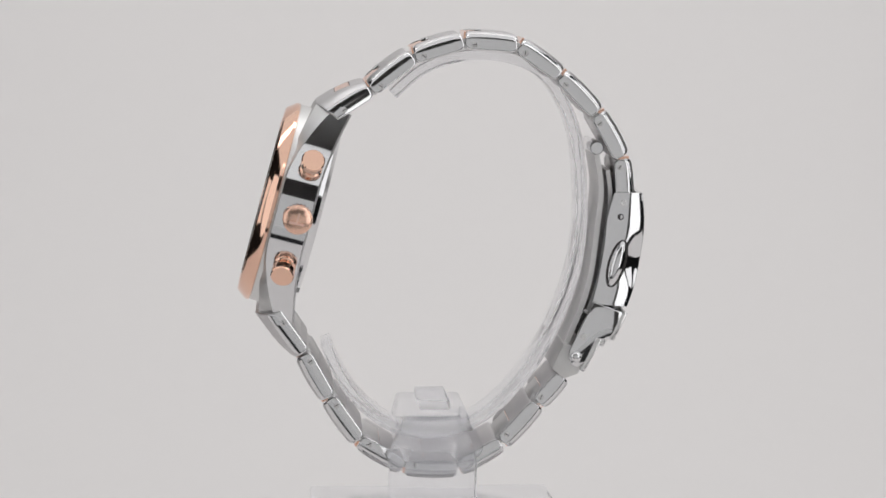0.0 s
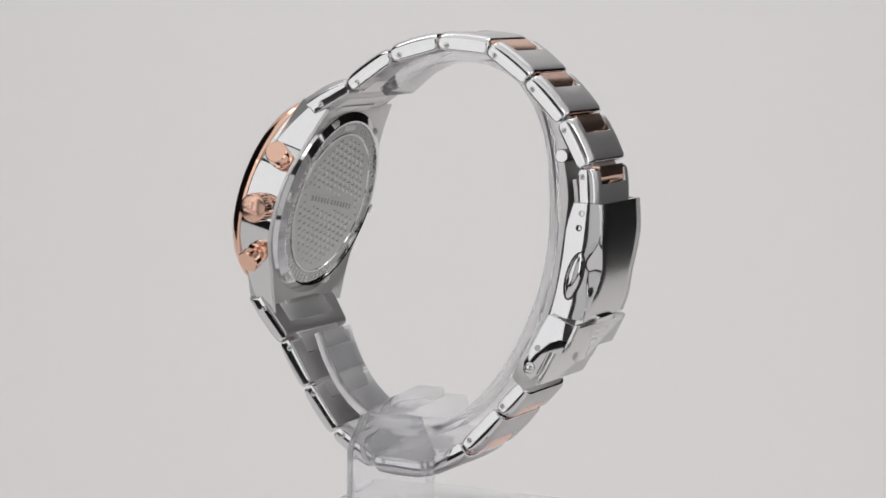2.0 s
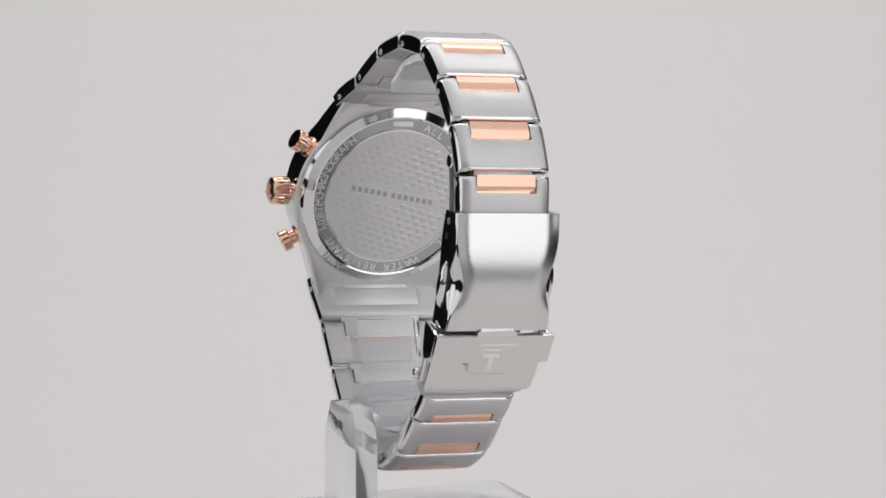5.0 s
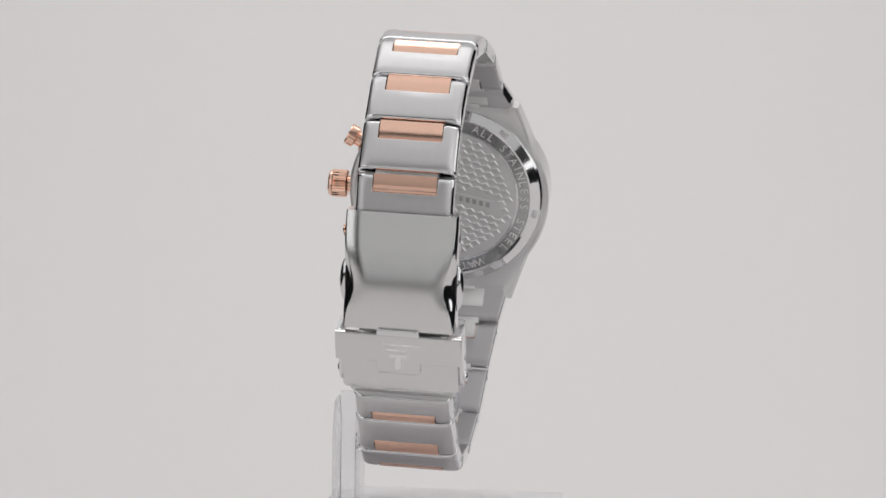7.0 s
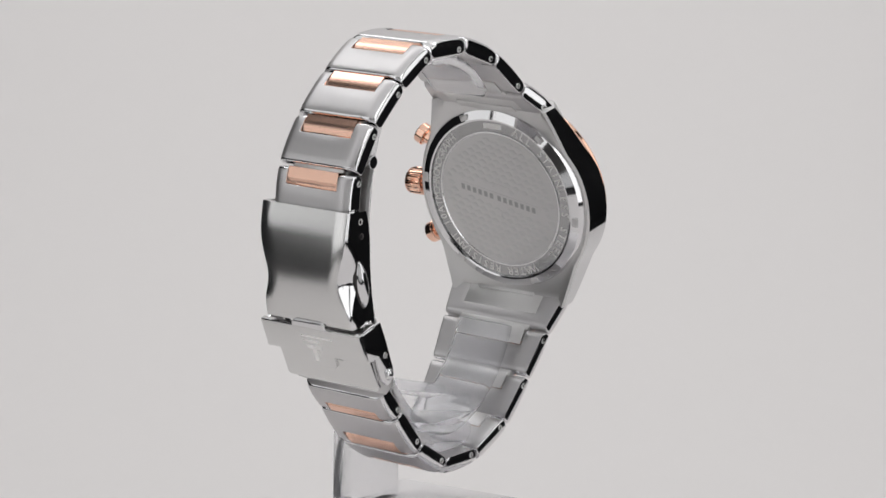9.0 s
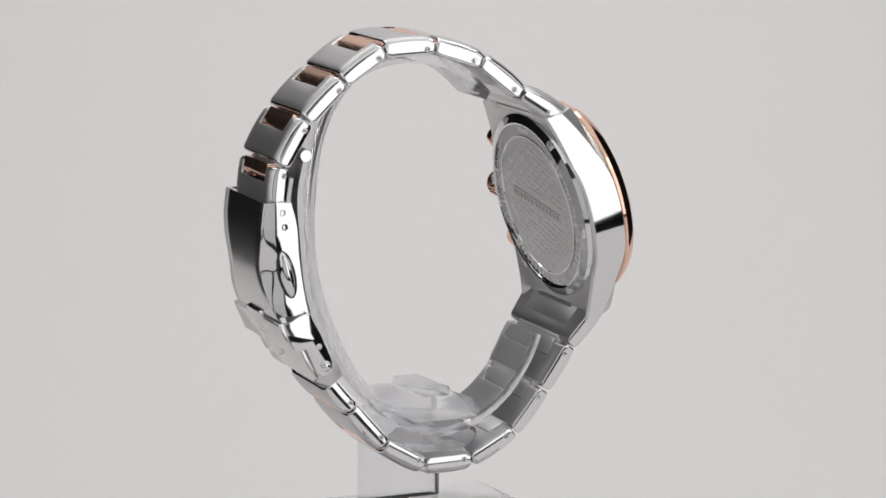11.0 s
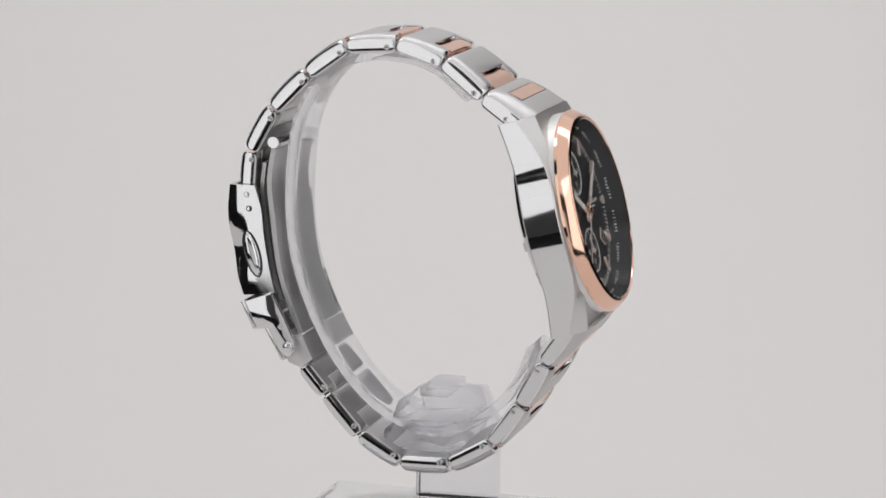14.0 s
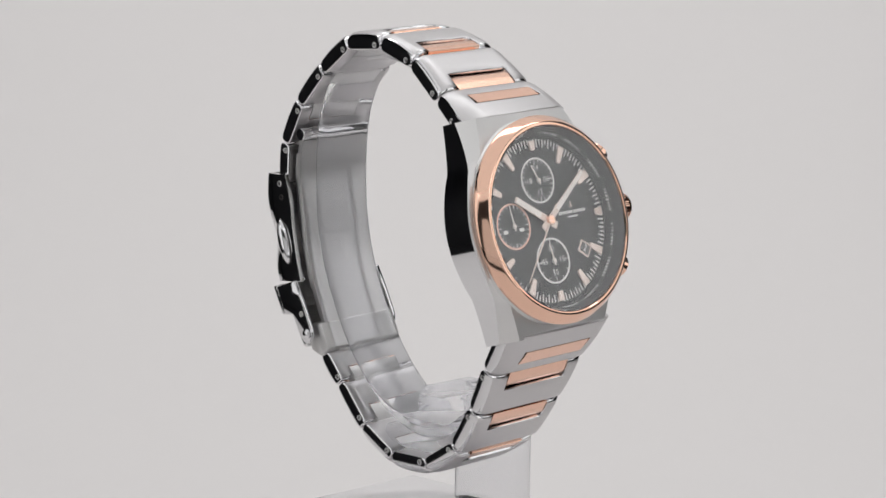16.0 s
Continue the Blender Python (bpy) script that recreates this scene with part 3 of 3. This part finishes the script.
def build_catch():
    at = LEAN @ plate_frame((37.3, -6.2), (34.6, -11.9))
    poly = [(-11.9, 3.15), (11.9, 3.15), (11.9, -3.1), (4.2, -3.1), (4.2, -5.2), (3.7, -5.7), (-3.7, -5.7), (-4.2, -5.2), (-4.2, -3.1), (-11.9, -3.1)]
    catch = part("safety_catch", prism(poly, -1.1, 0.1, 2, 0.25), BRUSHED_Z, watch, "folded brushed steel safety catch", at)
    inv = at.inverted() @ LEAN
    arm = [(37.1, -6.4), (30.8, -4.2), (28.6, -8.3), (26.0, -13.8), (25.9, -15.4), (26.6, -16.7), (27.7, -17.0), (29.2, -15.9), (31.4, -11.4), (34.7, -11.8)]
    for side in (-1, 1):
        lo, hi = sorted((side * 10.9, side * 11.88))
        part("side_arm", prism(arm, lo, hi, 1, 0.2), POLISHED, catch, "polished side arm", inv)
        bm = bmesh.new()
        bmesh.ops.create_uvsphere(bm, u_segments=20, v_segments=12, radius=1.1)
        bmesh.ops.scale(bm, vec=(1, 0.6, 1), verts=bm.verts)
        bmesh.ops.translate(bm, vec=(27.3, side * 11.9, -14.9), verts=bm.verts)
        part("rivet", bm, POLISHED, catch, "domed rivet", inv)
        bm = lathe([(0, -0.4), (0.6, -0.4), (0.6, 0.06), (0.45, 0.1), (0.4, 0.02), (0, 0.02)], 20)
        bmesh.ops.rotate(bm, cent=(0, 0, 0), matrix=Matrix.Rotation(radians(-90 * side), 3, "X"), verts=bm.verts)
        bmesh.ops.translate(bm, vec=(28.8, side * 11.9, -10.9), verts=bm.verts)
        part("pin", bm, SATIN, catch, "", inv)
    bm = prism([(-0.5, -4.5), (0.5, -4.5), (0.5, -1.8), (1.7, -1.8), (1.7, -1.0), (-1.7, -1.0), (-1.7, -1.8), (-0.5, -1.8)], 0.1, 0.16, 2, 0)
    part("engraved_mark", bm, ENGRAVED, catch)
    for x, w in ((1.2, 7.5), (-0.5, 4.0)):
        part("engraved_mark", prism([(x - w / 2, 0.9 if w > 5 else -0.3), (x + w / 2, 0.9 if w > 5 else -0.3), (x + w / 2, 1.3 if w > 5 else 0.2), (x - w / 2, 1.3 if w > 5 else 0.2)], 0.1, 0.13, 2, 0), ENGRAVED, catch)
    lip = prism([(-4.0, 0.0), (4.0, 0.0), (4.0, 0.9), (3.4, 1.3), (-3.4, 1.3), (-4.0, 0.9)], -0.9, 0.25, 2, 0.15)
    part("lift_lip", lip, POLISHED, catch, "", Matrix.Translation((0, 3.1, 0)))


build_catch()
at = LEAN @ plate_frame((33.9, -10.8), (29.8, -18.6))
lower_plate = part("clasp_tail", prism([(-11.0, 4.0), (11.0, 4.0), (11.0, -3.9), (10.4, -4.4), (-10.4, -4.4), (-11.0, -3.9)], -1.9, -0.8, 2, 0.2), BRUSHED_Z, watch, "brushed steel tail plate of the clasp", at)
part("clasp_foot", prism([(30.0, -13.5), (25.0, -12.6), (22.8, -17.6), (25.2, -19.6), (28.0, -18.6)], -9.9, 9.9, 1, 0.25), SATIN, watch, "satin steel foot joining clasp and links", LEAN)

BLADE = smooth_line([(31.6, 24.6), (32.6, 18.0), (32.0, 10.4), (30.5, -0.9), (27.2, -10.6), (23.9, -17.6)], 6)
part("inner_blade", strip(BLADE, 8.6, 1.0, -1.0), SATIN, watch, "curved satin steel folding blade", LEAN)
BLADE_2 = smooth_line([(33.8, 21.5), (34.4, 16.5), (33.8, 9.5), (32.3, -0.5), (30.4, -6.5)], 6)
part("outer_blade", strip(BLADE_2, 7.6, 0.8, -1.0), SATIN, watch, "second folding blade", LEAN)
bm = lathe([(0, -8.9), (1.15, -8.9), (1.3, -8.7), (1.3, 8.7), (1.15, 8.9), (0, 8.9)], 28)
bmesh.ops.rotate(bm, cent=(0, 0, 0), matrix=Matrix.Rotation(radians(90), 3, "X"), verts=bm.verts)
bmesh.ops.translate(bm, vec=(31.1, 0, 25.8), verts=bm.verts)
part("blade_hinge", bm, POLISHED, watch, "rolled steel blade hinge", LEAN)

# ---- the clear stand ----
stand = new("display_stand")
tagged(stand, "clear acrylic watch stand with a curved cuff and square foot", "stand")
bm = block(-23.4, 27.0, -22.5, 26.0, -5.5, 0.0, 0)
soften(bm, 0.6, 2)
part("foot_plate", bm, ACRYLIC, stand, "square clear foot plate")
post = [(-9.8, 0.0), (7.2, 0.0), (7.2, 17.0), (6.4, 19.0), (4.2, 24.0), (-6.8, 24.0), (-9.0, 19.0), (-9.8, 17.0)]
part("post", prism(post, -19.3, -14.6, 1, 0.3), ACRYLIC, stand, "flat clear upright")
saddle = [(-7.8, 18.6), (8.6, 18.6), (9.0, 16.8), (7.4, 14.8), (3.5, 14.2), (-3.0, 14.2), (-6.8, 14.8), (-8.2, 16.8)]
part("saddle", prism(saddle, -14.6, 4.5, 1, 0.6), FROSTED, stand, "rounded clear saddle under the bracelet")
hub = [(-8.0, 20.6), (7.0, 20.6), (5.6, 24.6), (-6.8, 24.6)]
part("hub", prism(hub, -14.6, 5.0, 1, 0.5), FROSTED, stand, "clear clamp block")
part("clamp_tab", block(-3.6, 2.4, -13.5, 1.0, 24.7, 26.6, 0.4), FROSTED, stand)
RING = smooth_line([(-9.0, 35.6), (-3.0, 40.6), (4.5, 43.2), (13.5, 43.0), (21.5, 39.0), (27.0, 29.5), (28.8, 16.5), (28.2, 4.0), (24.8, -7.5), (18.6, -19.0), (10.0, -27.8), (0.2, -31.6), (-8.0, -30.0), (-15.0, -25.0), (-19.5, -18.5), (-21.8, -13.0)], 5)
RING = [(3.0 + (x - 3.0) * 1.035, 5.0 + (z - 5.0) * 1.03) for x, z in RING]
bm = strip(RING, 6.2, 2.0, -1.0)
soften(bm, 0.3, 2, 60)
part("cuff", bm, ACRYLIC, stand, "curved clear cuff inside the bracelet", LEAN, None, 45)


def motions():
    rows = [(t / 2, pose(0, 0, 0, 0, 0, table_turn(t / 2))) for t in range(33)]
    walk(watch, rows)
    walk(stand, rows)


motions()
